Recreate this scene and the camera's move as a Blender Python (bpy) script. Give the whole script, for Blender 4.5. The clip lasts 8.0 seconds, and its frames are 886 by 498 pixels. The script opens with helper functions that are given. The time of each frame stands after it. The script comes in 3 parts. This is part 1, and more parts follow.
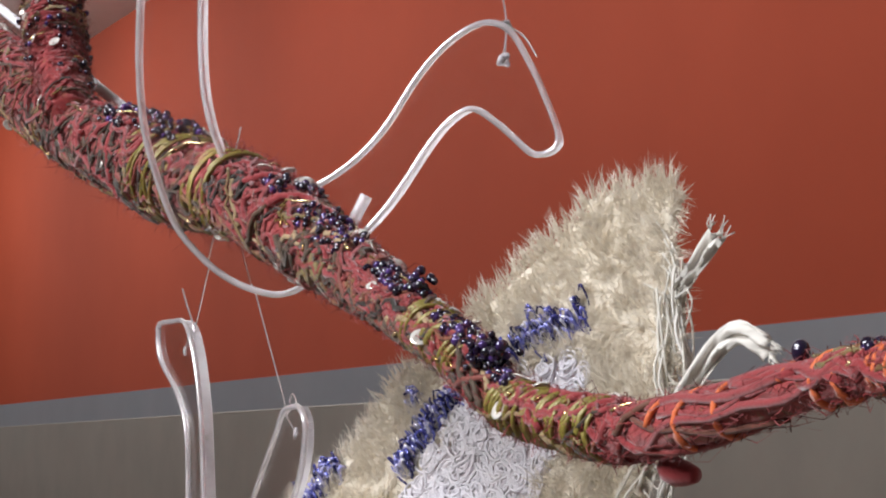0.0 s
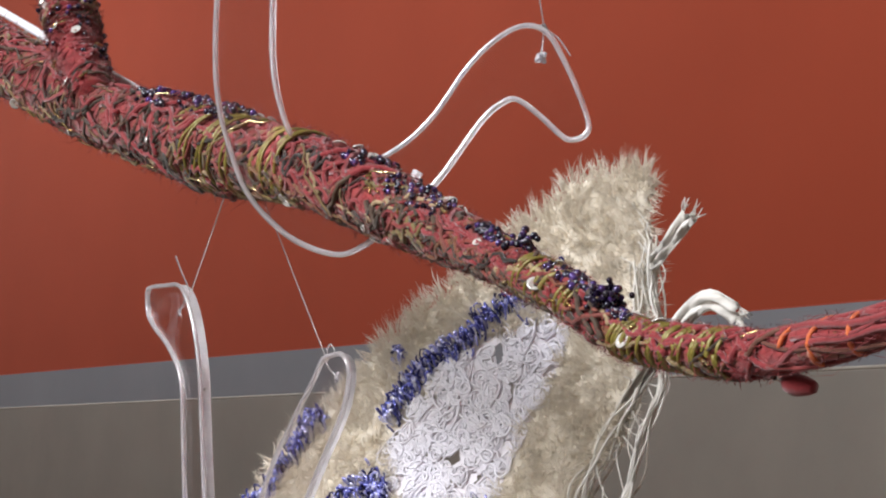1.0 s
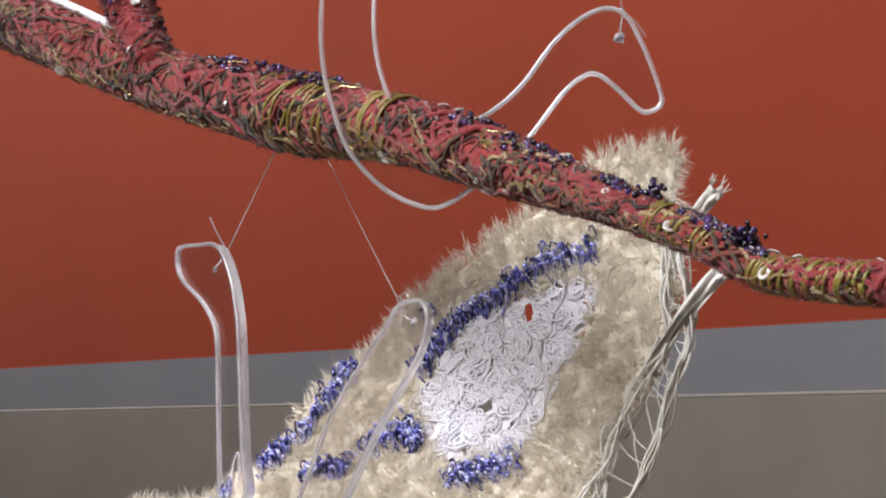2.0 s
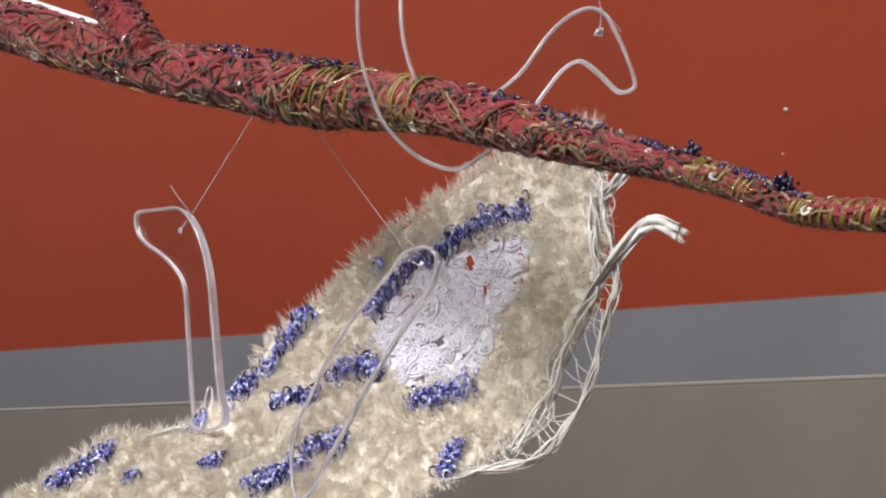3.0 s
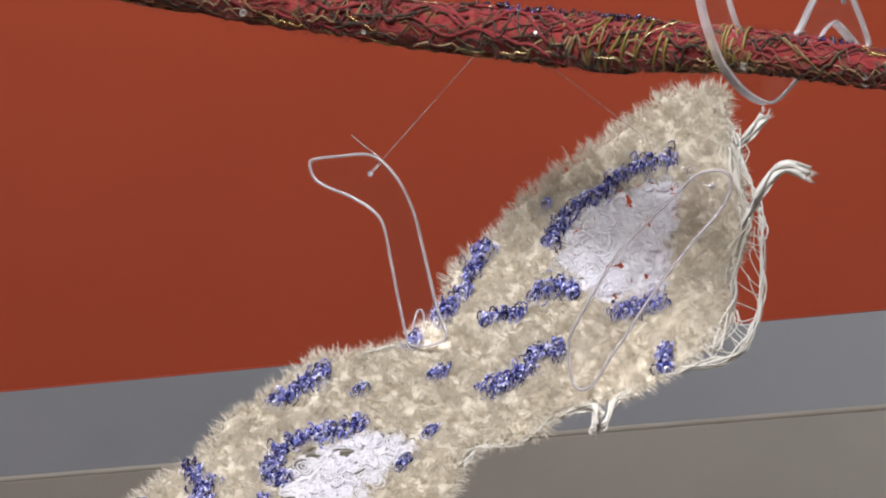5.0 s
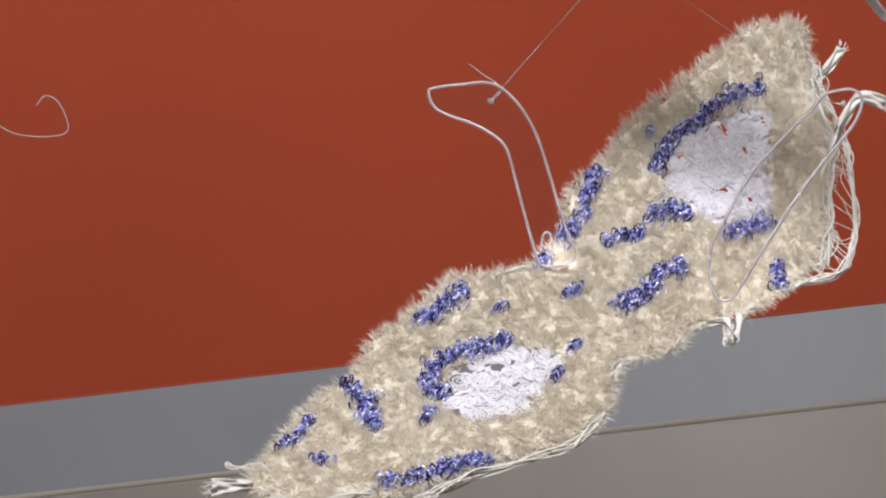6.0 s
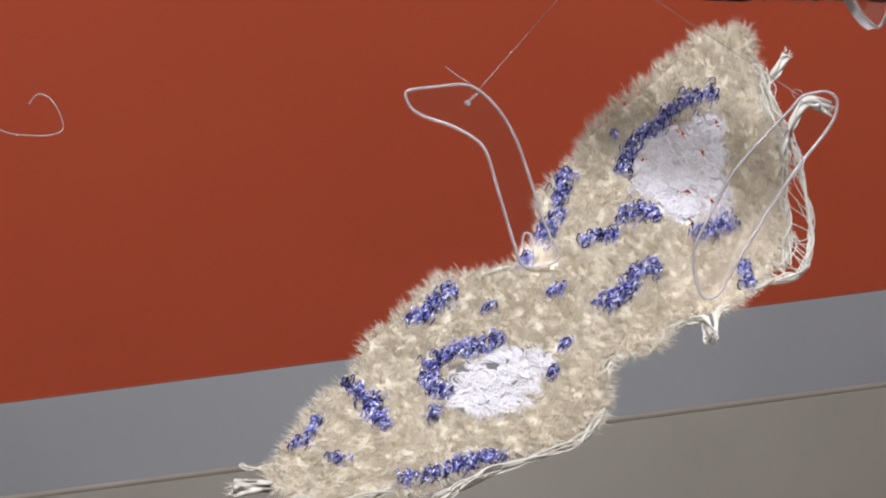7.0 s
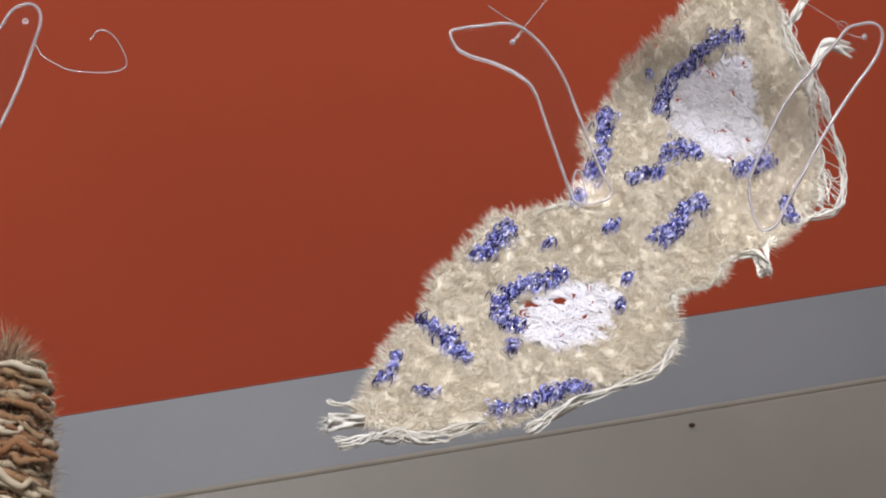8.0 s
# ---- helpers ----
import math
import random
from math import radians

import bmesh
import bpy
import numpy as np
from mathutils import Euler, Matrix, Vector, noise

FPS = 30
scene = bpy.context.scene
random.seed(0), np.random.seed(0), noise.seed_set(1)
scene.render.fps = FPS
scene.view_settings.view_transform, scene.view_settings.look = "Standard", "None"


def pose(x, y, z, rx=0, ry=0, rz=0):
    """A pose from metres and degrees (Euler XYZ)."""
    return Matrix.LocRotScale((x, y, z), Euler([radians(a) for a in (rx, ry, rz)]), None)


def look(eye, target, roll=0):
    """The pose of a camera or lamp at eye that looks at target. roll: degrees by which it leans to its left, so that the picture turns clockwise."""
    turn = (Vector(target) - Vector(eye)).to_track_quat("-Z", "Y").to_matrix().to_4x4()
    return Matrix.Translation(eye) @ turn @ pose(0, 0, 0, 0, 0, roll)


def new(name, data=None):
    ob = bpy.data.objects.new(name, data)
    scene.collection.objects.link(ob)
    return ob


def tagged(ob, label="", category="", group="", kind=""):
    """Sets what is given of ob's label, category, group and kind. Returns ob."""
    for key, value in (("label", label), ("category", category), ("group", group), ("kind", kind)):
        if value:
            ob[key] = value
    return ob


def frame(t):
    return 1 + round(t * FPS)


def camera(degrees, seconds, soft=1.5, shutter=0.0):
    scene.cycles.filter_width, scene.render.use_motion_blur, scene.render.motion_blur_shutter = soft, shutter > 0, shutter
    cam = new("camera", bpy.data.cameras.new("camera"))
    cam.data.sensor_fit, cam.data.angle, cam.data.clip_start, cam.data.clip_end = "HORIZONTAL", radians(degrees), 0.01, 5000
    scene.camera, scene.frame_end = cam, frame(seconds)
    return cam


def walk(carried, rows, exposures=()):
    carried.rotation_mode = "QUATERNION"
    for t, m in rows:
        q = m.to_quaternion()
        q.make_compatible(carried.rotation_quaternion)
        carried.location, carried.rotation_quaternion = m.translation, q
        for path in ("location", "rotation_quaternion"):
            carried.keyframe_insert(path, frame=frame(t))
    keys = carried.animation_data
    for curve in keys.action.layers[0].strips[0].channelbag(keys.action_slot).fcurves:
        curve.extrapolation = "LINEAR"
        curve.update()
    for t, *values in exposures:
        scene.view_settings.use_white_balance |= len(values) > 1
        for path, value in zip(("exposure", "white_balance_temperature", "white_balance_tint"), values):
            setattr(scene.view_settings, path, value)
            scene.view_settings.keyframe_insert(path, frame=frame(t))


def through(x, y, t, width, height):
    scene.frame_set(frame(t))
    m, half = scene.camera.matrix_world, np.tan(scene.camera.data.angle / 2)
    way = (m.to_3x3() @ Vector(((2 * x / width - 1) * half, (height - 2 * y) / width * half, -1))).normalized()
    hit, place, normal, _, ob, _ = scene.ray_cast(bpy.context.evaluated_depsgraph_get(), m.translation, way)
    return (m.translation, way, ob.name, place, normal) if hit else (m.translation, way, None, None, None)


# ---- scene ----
cam = camera(20, 8.0, soft=2.1)
PATH = [
    (0, (-0.6454, -0.0377, 1.4999), (-1.2009, 0.1828, 1.5532), 0.52),
    (0.5, (-0.6248, -0.0648, 1.5011), (-1.167, 0.1875, 1.5505), 0.01),
    (1, (-0.6177, -0.0953, 1.4896), (-1.1466, 0.1824, 1.5452), 1.37),
    (1.5, (-0.6194, -0.1112, 1.4773), (-1.1411, 0.1783, 1.54), 2.43),
    (2.8, (-0.5904, -0.2587, 1.4582), (-1.0283, 0.146, 1.5249), 1.83),
    (3, (-0.6014, -0.28, 1.449), (-1.0252, 0.1386, 1.5201), 1.35),
    (3.5, (-0.6239, -0.3323, 1.4298), (-1.0209, 0.1107, 1.5081), 0.26),
    (4, (-0.6774, -0.4238, 1.4111), (-1.0095, 0.0682, 1.4988), -0.78),
    (4.2, (-0.7025, -0.4522, 1.4076), (-1.0066, 0.0571, 1.4976), -1.05),
    (5.3, (-0.9092, -0.5498, 1.3832), (-1.0326, 0.0282, 1.4868), -3.73),
    (5.5, (-0.9394, -0.5645, 1.3766), (-1.0425, 0.0171, 1.4817), -3.93),
    (6, (-0.9934, -0.5619, 1.3659), (-1.0582, 0.0249, 1.4727), -5.81),
    (6.5, (-1.0318, -0.5683, 1.3646), (-1.06, 0.0215, 1.4712), -7.36),
    (7, (-1.0837, -0.567, 1.3672), (-1.0611, 0.0233, 1.4723), -7.64),
    (7.5, (-1.1183, -0.5644, 1.3614), (-1.071, 0.0247, 1.4656), -9.2),
    (8, (-1.1634, -0.548, 1.352), (-1.0809, 0.0363, 1.4607), -10.17),
]
EXPOSURES = [(0, 0.18), (1.5, 0.15), (3, 0.1), (4, 0.0), (5.5, -0.05), (8, 0.0)]
walk(cam, [(t, look(e, g, r)) for t, e, g, r in PATH], EXPOSURES)

# ---- light: a closed room lit by added, unseen area lights ----
world = bpy.data.worlds.new("room_air")
scene.world = world
world.use_nodes = True
world.node_tree.nodes["Background"].inputs[0].default_value = (0.9, 0.95, 1.0, 1)
world.node_tree.nodes["Background"].inputs[1].default_value = 0.38


def area_lamp(name, eye, target, sx, sy, watts, colour):
    data = bpy.data.lights.new(name, "AREA")
    data.shape, data.size, data.size_y, data.energy, data.color = "RECTANGLE", sx, sy, watts, colour
    ob = new(name, data)
    ob.matrix_world = look(eye, target)
    return tagged(ob, "cool white area light, unseen, added to brighten the display and wall", "ceiling light")


# key light added to brighten the strip, hung well below the ceiling
area_lamp("added_area_light", (-1.0, -1.5, 2.6), (-1.03, 0.08, 1.47), 1.0, 0.8, 66, (0.95, 0.96, 1.0))
# row of lights added to brighten the orange wall along its length
for lamp_x, watts in ((-18.6, 40), (-14.9, 36), (-11.4, 29), (-8.3, 26), (-5.4, 26), (-2.5, 24), (0.4, 24)):
    area_lamp("added_area_light", (lamp_x, 2.19, 4.15), (lamp_x, 3.79, 1.7), 2.4, 0.6, watts, (0.94, 0.95, 1.0))


# ---- materials ----
def material(name):
    m = bpy.data.materials.new(name)
    m.use_nodes = True
    t = m.node_tree
    return m, t, t.nodes["Principled BSDF"]


def link(t, a, b):
    t.links.new(a, b)


def noise_tex(t, scale, detail=4.0, rough=0.6, coord="Object"):
    c = t.nodes.new("ShaderNodeTexCoord")
    n = t.nodes.new("ShaderNodeTexNoise")
    n.inputs["Scale"].default_value, n.inputs["Detail"].default_value, n.inputs["Roughness"].default_value = scale, detail, rough
    link(t, c.outputs[coord], n.inputs["Vector"])
    return n.outputs["Fac"]


def ramp(t, fac, stops):
    r = t.nodes.new("ShaderNodeValToRGB")
    while len(r.color_ramp.elements) < len(stops):
        r.color_ramp.elements.new(0.5)
    for e, (p, c) in zip(r.color_ramp.elements, stops):
        e.position, e.color = p, (*c, 1)
    link(t, fac, r.inputs[0])
    return r.outputs[0]


def mix_rgb(t, fac, a, b, mode="MIX"):
    m = t.nodes.new("ShaderNodeMix")
    m.data_type, m.blend_type = "RGBA", mode
    if isinstance(fac, float):
        m.inputs["Factor"].default_value = fac
    else:
        link(t, fac, m.inputs["Factor"])
    for sock, v in ((m.inputs["A"], a), (m.inputs["B"], b)):
        if isinstance(v, tuple):
            sock.default_value = (*v, 1)
        else:
            link(t, v, sock)
    return m.outputs["Result"]


def bump(t, bsdf, height, strength, distance):
    b = t.nodes.new("ShaderNodeBump")
    b.inputs["Strength"].default_value, b.inputs["Distance"].default_value = strength, distance
    link(t, height, b.inputs["Height"])
    link(t, b.outputs[0], bsdf.inputs["Normal"])


def painted(name, dark, light, rough, grain=220.0, cloud=2.5, relief=0.15):
    m, t, p = material(name)
    big = noise_tex(t, cloud, 5, 0.55)
    fine = noise_tex(t, grain, 3, 0.7)
    base = ramp(t, big, [(0.3, dark), (0.7, light)])
    link(t, mix_rgb(t, 0.12, base, ramp(t, fine, [(0.3, dark), (0.75, light)])), p.inputs["Base Color"])
    p.inputs["Roughness"].default_value = rough
    bump(t, p, fine, relief, 0.001)
    return m


def yarn(name, stops, rough=0.85, metal=0.0, sheen=0.3, per_island=True, spec=0.3):
    m, t, p = material(name)
    if per_island:
        g = t.nodes.new("ShaderNodeNewGeometry")
        fac = g.outputs["Random Per Island"]
    else:
        fac = noise_tex(t, 260.0, 4, 0.7)
    base = ramp(t, fac, stops)
    fine = noise_tex(t, 1500.0, 3, 0.7)
    base = mix_rgb(t, 0.35, base, ramp(t, fine, [(0.25, (0.35, 0.35, 0.35)), (0.7, (1.0, 1.0, 1.0))]), "MULTIPLY")
    link(t, base, p.inputs["Base Color"])
    p.inputs["Roughness"].default_value, p.inputs["Metallic"].default_value = rough, metal
    p.inputs["Sheen Weight"].default_value = sheen
    p.inputs["Specular IOR Level"].default_value = spec
    bump(t, p, fine, 0.4, 0.0002)
    return m


def fibre(name, stops, through=0.35):
    m, t, p = material(name)
    g = t.nodes.new("ShaderNodeNewGeometry")
    base = ramp(t, g.outputs["Random Per Island"], stops)
    patchy = noise_tex(t, 45.0, 3, 0.6)
    base = mix_rgb(t, 0.45, base, ramp(t, patchy, [(0.3, (0.86, 0.82, 0.74)), (0.65, (1.0, 1.0, 1.0))]), "MULTIPLY")
    link(t, base, p.inputs["Base Color"])
    p.inputs["Roughness"].default_value = 0.75
    p.inputs["Sheen Weight"].default_value = 0.2
    tr = t.nodes.new("ShaderNodeBsdfTranslucent")
    link(t, base, tr.inputs["Color"])
    mx = t.nodes.new("ShaderNodeMixShader")
    mx.inputs[0].default_value = through
    link(t, p.outputs[0], mx.inputs[1])
    link(t, tr.outputs[0], mx.inputs[2])
    link(t, mx.outputs[0], t.nodes["Material Output"].inputs["Surface"])
    return m


def acrylic(name, rough=0.0, frost=0.0):
    m, t, p = material(name)
    p.inputs["Base Color"].default_value = (0.97, 0.96, 0.97, 1)
    p.inputs["Transmission Weight"].default_value = 1.0
    p.inputs["IOR"].default_value = 1.49
    p.inputs["Roughness"].default_value = rough
    if frost:
        d = t.nodes.new("ShaderNodeBsdfDiffuse")
        d.inputs["Color"].default_value = (0.82, 0.78, 0.8, 1)
        tr = t.nodes.new("ShaderNodeBsdfTranslucent")
        tr.inputs["Color"].default_value = (0.82, 0.78, 0.8, 1)
        half = t.nodes.new("ShaderNodeMixShader")
        link(t, d.outputs[0], half.inputs[1])
        link(t, tr.outputs[0], half.inputs[2])
        mx = t.nodes.new("ShaderNodeMixShader")
        streak = noise_tex(t, 120.0, 3, 0.6)
        mp = t.nodes.new("ShaderNodeMapRange")
        mp.inputs["From Min"].default_value, mp.inputs["From Max"].default_value = 0.3, 0.75
        mp.inputs["To Min"].default_value, mp.inputs["To Max"].default_value = frost * 0.5, frost
        link(t, streak, mp.inputs["Value"])
        link(t, mp.outputs[0], mx.inputs[0])
        link(t, p.outputs[0], mx.inputs[1])
        link(t, half.outputs[0], mx.inputs[2])
        link(t, mx.outputs[0], t.nodes["Material Output"].inputs["Surface"])
    return m


ORANGE = painted("orange_wall_paint", (0.41, 0.057, 0.016), (0.45, 0.065, 0.020), 0.85, 160.0, 1.6)
GREY = painted("grey_skirting_paint", (0.28, 0.295, 0.315), (0.33, 0.34, 0.36), 0.4, 140.0, 2.2, 0.08)
BEIGE = painted("beige_floor_coating", (0.32, 0.295, 0.255), (0.38, 0.35, 0.30), 0.4, 120.0, 3.0, 0.06)
# paler beige, a highlight put into the colour of the board's top edge
EDGE_HIGHLIGHT = painted("board_edge_highlight", (0.42, 0.39, 0.33), (0.50, 0.46, 0.39), 0.5, 150.0, 8.0, 0.1)
LIP = painted("red_paint_edge", (0.48, 0.08, 0.04), (0.54, 0.095, 0.05), 0.6, 200.0, 12.0, 0.2)
PLASTER = painted("white_plaster", (0.66, 0.65, 0.63), (0.74, 0.73, 0.71), 0.8, 90.0, 1.5)
SPECK = painted("dark_speck", (0.05, 0.02, 0.015), (0.09, 0.04, 0.03), 0.7)
FLECK = painted("pale_fleck", (0.75, 0.7, 0.7), (0.85, 0.8, 0.8), 0.5)
FELT = fibre("cream_backing", [(0.0, (0.72, 0.65, 0.53)), (1.0, (0.79, 0.73, 0.62))], 0.2)
PILE = fibre("cream_pile", [(0.0, (0.70, 0.63, 0.52)), (0.6, (0.79, 0.73, 0.63)), (1.0, (0.86, 0.82, 0.74))])
LACE = fibre("white_lace", [(0.0, (0.84, 0.82, 0.88)), (1.0, (0.90, 0.88, 0.93))], 0.25)
FRINGE = fibre("white_fringe", [(0.0, (0.74, 0.71, 0.64)), (1.0, (0.86, 0.84, 0.80))], 0.25)
BLUE = yarn("blue_metallic_thread", [(0.0, (0.012, 0.012, 0.06)), (0.35, (0.06, 0.06, 0.30)), (0.55, (0.20, 0.22, 0.66)), (0.8, (0.50, 0.50, 0.90)), (1.0, (0.88, 0.87, 0.97))], 0.25, 0.35, 0.0, True, 0.8)
WOOL_RED = yarn("red_wool", [(0.0, (0.09, 0.008, 0.010)), (0.5, (0.22, 0.016, 0.020)), (1.0, (0.38, 0.05, 0.05))], 0.9, 0.0, 0.4)
WOOL_CORE = yarn("mixed_wool", [(0.25, (0.08, 0.04, 0.02)), (0.42, (0.22, 0.02, 0.022)), (0.52, (0.32, 0.035, 0.035)), (0.62, (0.14, 0.09, 0.03)), (0.8, (0.22, 0.10, 0.05))], 0.9, 0.0, 0.3, False)
WOOL_BROWN = yarn("brown_net_yarn", [(0.0, (0.015, 0.012, 0.008)), (0.4, (0.09, 0.05, 0.025)), (0.6, (0.24, 0.03, 0.028)), (0.8, (0.15, 0.11, 0.03)), (1.0, (0.38, 0.27, 0.15))], 0.6, 0.1, 0.2)
OLIVE = yarn("olive_gold_thread", [(0.0, (0.09, 0.075, 0.012)), (0.5, (0.20, 0.16, 0.025)), (1.0, (0.30, 0.235, 0.06))], 0.45, 0.15, 0.0, True, 0.6)
GOLD = yarn("gold_thread", [(0.0, (0.45, 0.30, 0.10)), (1.0, (0.75, 0.62, 0.35))], 0.25, 0.8, 0.0)
ORANGE_YARN = yarn("orange_yarn", [(0.0, (0.55, 0.09, 0.02)), (1.0, (0.72, 0.17, 0.05))], 0.6, 0.0, 0.2)
BEAD = yarn("black_violet_bead", [(0.0, (0.008, 0.006, 0.014)), (0.7, (0.02, 0.012, 0.04)), (1.0, (0.10, 0.05, 0.22))], 0.12, 0.2, 0.0, True, 0.9)
SEQUIN = yarn("cream_sequin", [(0.0, (0.50, 0.40, 0.25)), (0.5, (0.80, 0.76, 0.68)), (1.0, (0.90, 0.90, 0.94))], 0.1, 0.3, 0.0, True, 0.9)
TUFT = fibre("brown_wool_tuft", [(0.0, (0.07, 0.04, 0.02)), (0.35, (0.26, 0.11, 0.04)), (0.6, (0.30, 0.22, 0.12)), (1.0, (0.60, 0.52, 0.40))], 0.2)
CLEAR = acrylic("clear_acrylic", 0.0)
CUT_EDGE = acrylic("frosted_cut_edge", 0.18, 0.55)
NYLON = acrylic("nylon_line", 0.1, 0.45)
ROD, rt, rp = material("white_rod_plastic")
rp.inputs["Base Color"].default_value, rp.inputs["Roughness"].default_value = (0.84, 0.84, 0.88, 1), 0.2
bump(rt, rp, noise_tex(rt, 300.0), 0.1, 0.0003)


# ---- mesh helpers ----
class Shape:
    """Vertices and faces gathered before they become one mesh."""

    def __init__(self):
        self.v, self.f, self.m = [], [], []

    def add(self, verts, faces, slot=0):
        n = len(self.v)
        self.v.extend(tuple(p) for p in verts)
        self.f.extend(tuple(n + i for i in f) for f in faces)
        self.m.extend([slot] * len(faces))

    def mesh(self, name, mats, smooth=True):
        me = bpy.data.meshes.new(name)
        me.from_pydata(self.v, [], self.f)
        for m in mats:
            me.materials.append(m)
        me.polygons.foreach_set("material_index", self.m)
        me.polygons.foreach_set("use_smooth", [smooth] * len(self.f))
        me.update()
        return me


def part(name, shape, mat, parent=None, label="", smooth=True, kind=""):
    mats = mat if isinstance(mat, (list, tuple)) else [mat]
    ob = new(name, shape.mesh(name, mats, smooth))
    if parent:
        ob.parent = parent
    return tagged(ob, label, kind=kind)


def thing(name, label, category, group=""):
    return tagged(new(name), label, category, group)


def spline(points, steps, closed=False):
    """Catmull-Rom through the points, any number of columns."""
    p = np.array(points, float)
    n = len(p)
    out = []
    for i in range(n if closed else n - 1):
        if closed:
            a, b, c, d = p[(i - 1) % n], p[i], p[(i + 1) % n], p[(i + 2) % n]
        else:
            a, b, c, d = p[max(i - 1, 0)], p[i], p[i + 1], p[min(i + 2, n - 1)]
        for s in np.arange(steps) / steps:
            out.append(0.5 * (2 * b + (c - a) * s + (2 * a - 5 * b + 4 * c - d) * s * s + (3 * b - a - 3 * c + d) * s ** 3))
    if not closed:
        out.append(p[-1])
    return np.array(out)


def frames(path):
    """Tangents, sides and ups along a path."""
    t = np.gradient(path, axis=0)
    t /= np.linalg.norm(t, axis=1, keepdims=True) + 1e-12
    ref = np.array([0.13, -0.22, 0.97])
    side = np.cross(t, ref)
    side /= np.linalg.norm(side, axis=1, keepdims=True) + 1e-12
    return t, side, np.cross(side, t)


def tube(shape, path, radii, sides=6, closed=False, slot=0, cap=True):
    path = np.array(path, float)
    n = len(path)
    radii = np.full(n, radii) if np.isscalar(radii) else np.array(radii)
    if closed:
        ext = np.vstack([path[-1:], path, path[:1]])
        t, s, u = frames(ext)
        s, u = s[1:-1], u[1:-1]
    else:
        t, s, u = frames(path)
    verts = []
    for k in range(sides):
        a = 2 * math.pi * k / sides
        verts.append(path + (s * math.cos(a) + u * math.sin(a)) * radii[:, None])
    verts = np.stack(verts, 1).reshape(-1, 3)
    faces = []
    for i in range(n if closed else n - 1):
        j = (i + 1) % n
        for k in range(sides):
            k2 = (k + 1) % sides
            faces.append((i * sides + k, i * sides + k2, j * sides + k2, j * sides + k))
    if cap and not closed:
        faces.append(tuple(range(sides))[::-1])
        faces.append(tuple((n - 1) * sides + k for k in range(sides)))
    shape.add(verts, faces, slot)


def hair(shape, root, tip, bend, width):
    """A tapered flat fibre of two pieces."""
    root, tip = np.array(root), np.array(tip)
    d = tip - root
    side = np.cross(d, np.array([rng.uniform(-1, 1), rng.uniform(-1, 1), rng.uniform(-1, 1)]))
    side = side / (np.linalg.norm(side) + 1e-9) * width
    mid = (root + tip) / 2 + bend
    shape.add([root - side, root + side, mid + side * 0.8, mid - side * 0.8, tip], [(0, 1, 2, 3), (3, 2, 4)])


def ball(shape, c, r, rings=5, segs=7, slot=0, squash=1.0):
    verts = [(c[0], c[1], c[2] + r * squash)]
    for i in range(1, rings):
        a = math.pi * i / rings
        for k in range(segs):
            b = 2 * math.pi * k / segs
            verts.append((c[0] + r * math.sin(a) * math.cos(b), c[1] + r * math.sin(a) * math.sin(b), c[2] + r * squash * math.cos(a)))
    verts.append((c[0], c[1], c[2] - r * squash))
    faces = [(0, 1 + k, 1 + (k + 1) % segs) for k in range(segs)]
    for i in range(rings - 2):
        o = 1 + i * segs
        faces += [(o + k, o + segs + k, o + segs + (k + 1) % segs, o + (k + 1) % segs) for k in range(segs)]
    o = 1 + (rings - 2) * segs
    faces += [(o + k, len(verts) - 1, o + (k + 1) % segs) for k in range(segs)]
    shape.add(verts, faces, slot)


def box(shape, lo, hi, slot=0):
    (a, b, c), (d, e, f) = lo, hi
    shape.add([(a, b, c), (d, b, c), (d, e, c), (a, e, c), (a, b, f), (d, b, f), (d, e, f), (a, e, f)],
              [(0, 3, 2, 1), (4, 5, 6, 7), (0, 1, 5, 4), (1, 2, 6, 5), (2, 3, 7, 6), (3, 0, 4, 7)], slot)


def inside(poly, x, y):
    c, j = False, len(poly) - 1
    for i in range(len(poly)):
        (xi, yi), (xj, yj) = poly[i], poly[j]
        if (yi > y) != (yj > y) and x < (xj - xi) * (y - yi) / (yj - yi) + xi:
            c = not c
        j = i
    return c


rng = random.Random(7)
nrm = np.random.RandomState(11)

# ---- the room ----
WALL_Y, EDGE_Z = 3.7886, 1.9694
X0, X1, Y0, TOP = -24.0, 3.6, -3.0, 4.3


def structure(name, boxes, mat, label, bevel=0.0):
    s = Shape()
    for lo, hi in boxes:
        box(s, lo, hi)
    ob = part(name, s, mat, None, label, False, "structure")
    if bevel:
        b = ob.modifiers.new("bevel", "BEVEL")
        b.width, b.segments = bevel, 3
    return ob


structure("floor", [((X0, Y0, -0.1), (X1, WALL_Y, 0.0))], BEIGE, "smooth beige coated floor with a soft sheen")
structure("wall_north", [((X0, WALL_Y, -0.1), (X1, WALL_Y + 0.12, TOP))], ORANGE, "matt burnt orange painted wall")
structure("wall_south", [((X0, Y0 - 0.12, -0.1), (X1, Y0, TOP))], PLASTER, "plain white plaster wall")
structure("wall_west", [((X0 - 0.12, Y0, -0.1), (X0, WALL_Y, TOP))], PLASTER, "plain white plaster wall")
structure("wall_east", [((X1, Y0, -0.1), (X1 + 0.12, WALL_Y, TOP))], PLASTER, "plain white plaster wall")
structure("ceiling", [((X0, Y0, TOP), (X1, WALL_Y, TOP + 0.1))], PLASTER, "plain white ceiling")
DADO_Z = 1.8052
structure("trim", [((X0, WALL_Y - 0.010, DADO_Z - 0.004), (X1, WALL_Y - 0.0005, EDGE_Z))], GREY, "flat grey painted band under the orange wall", 0.002)
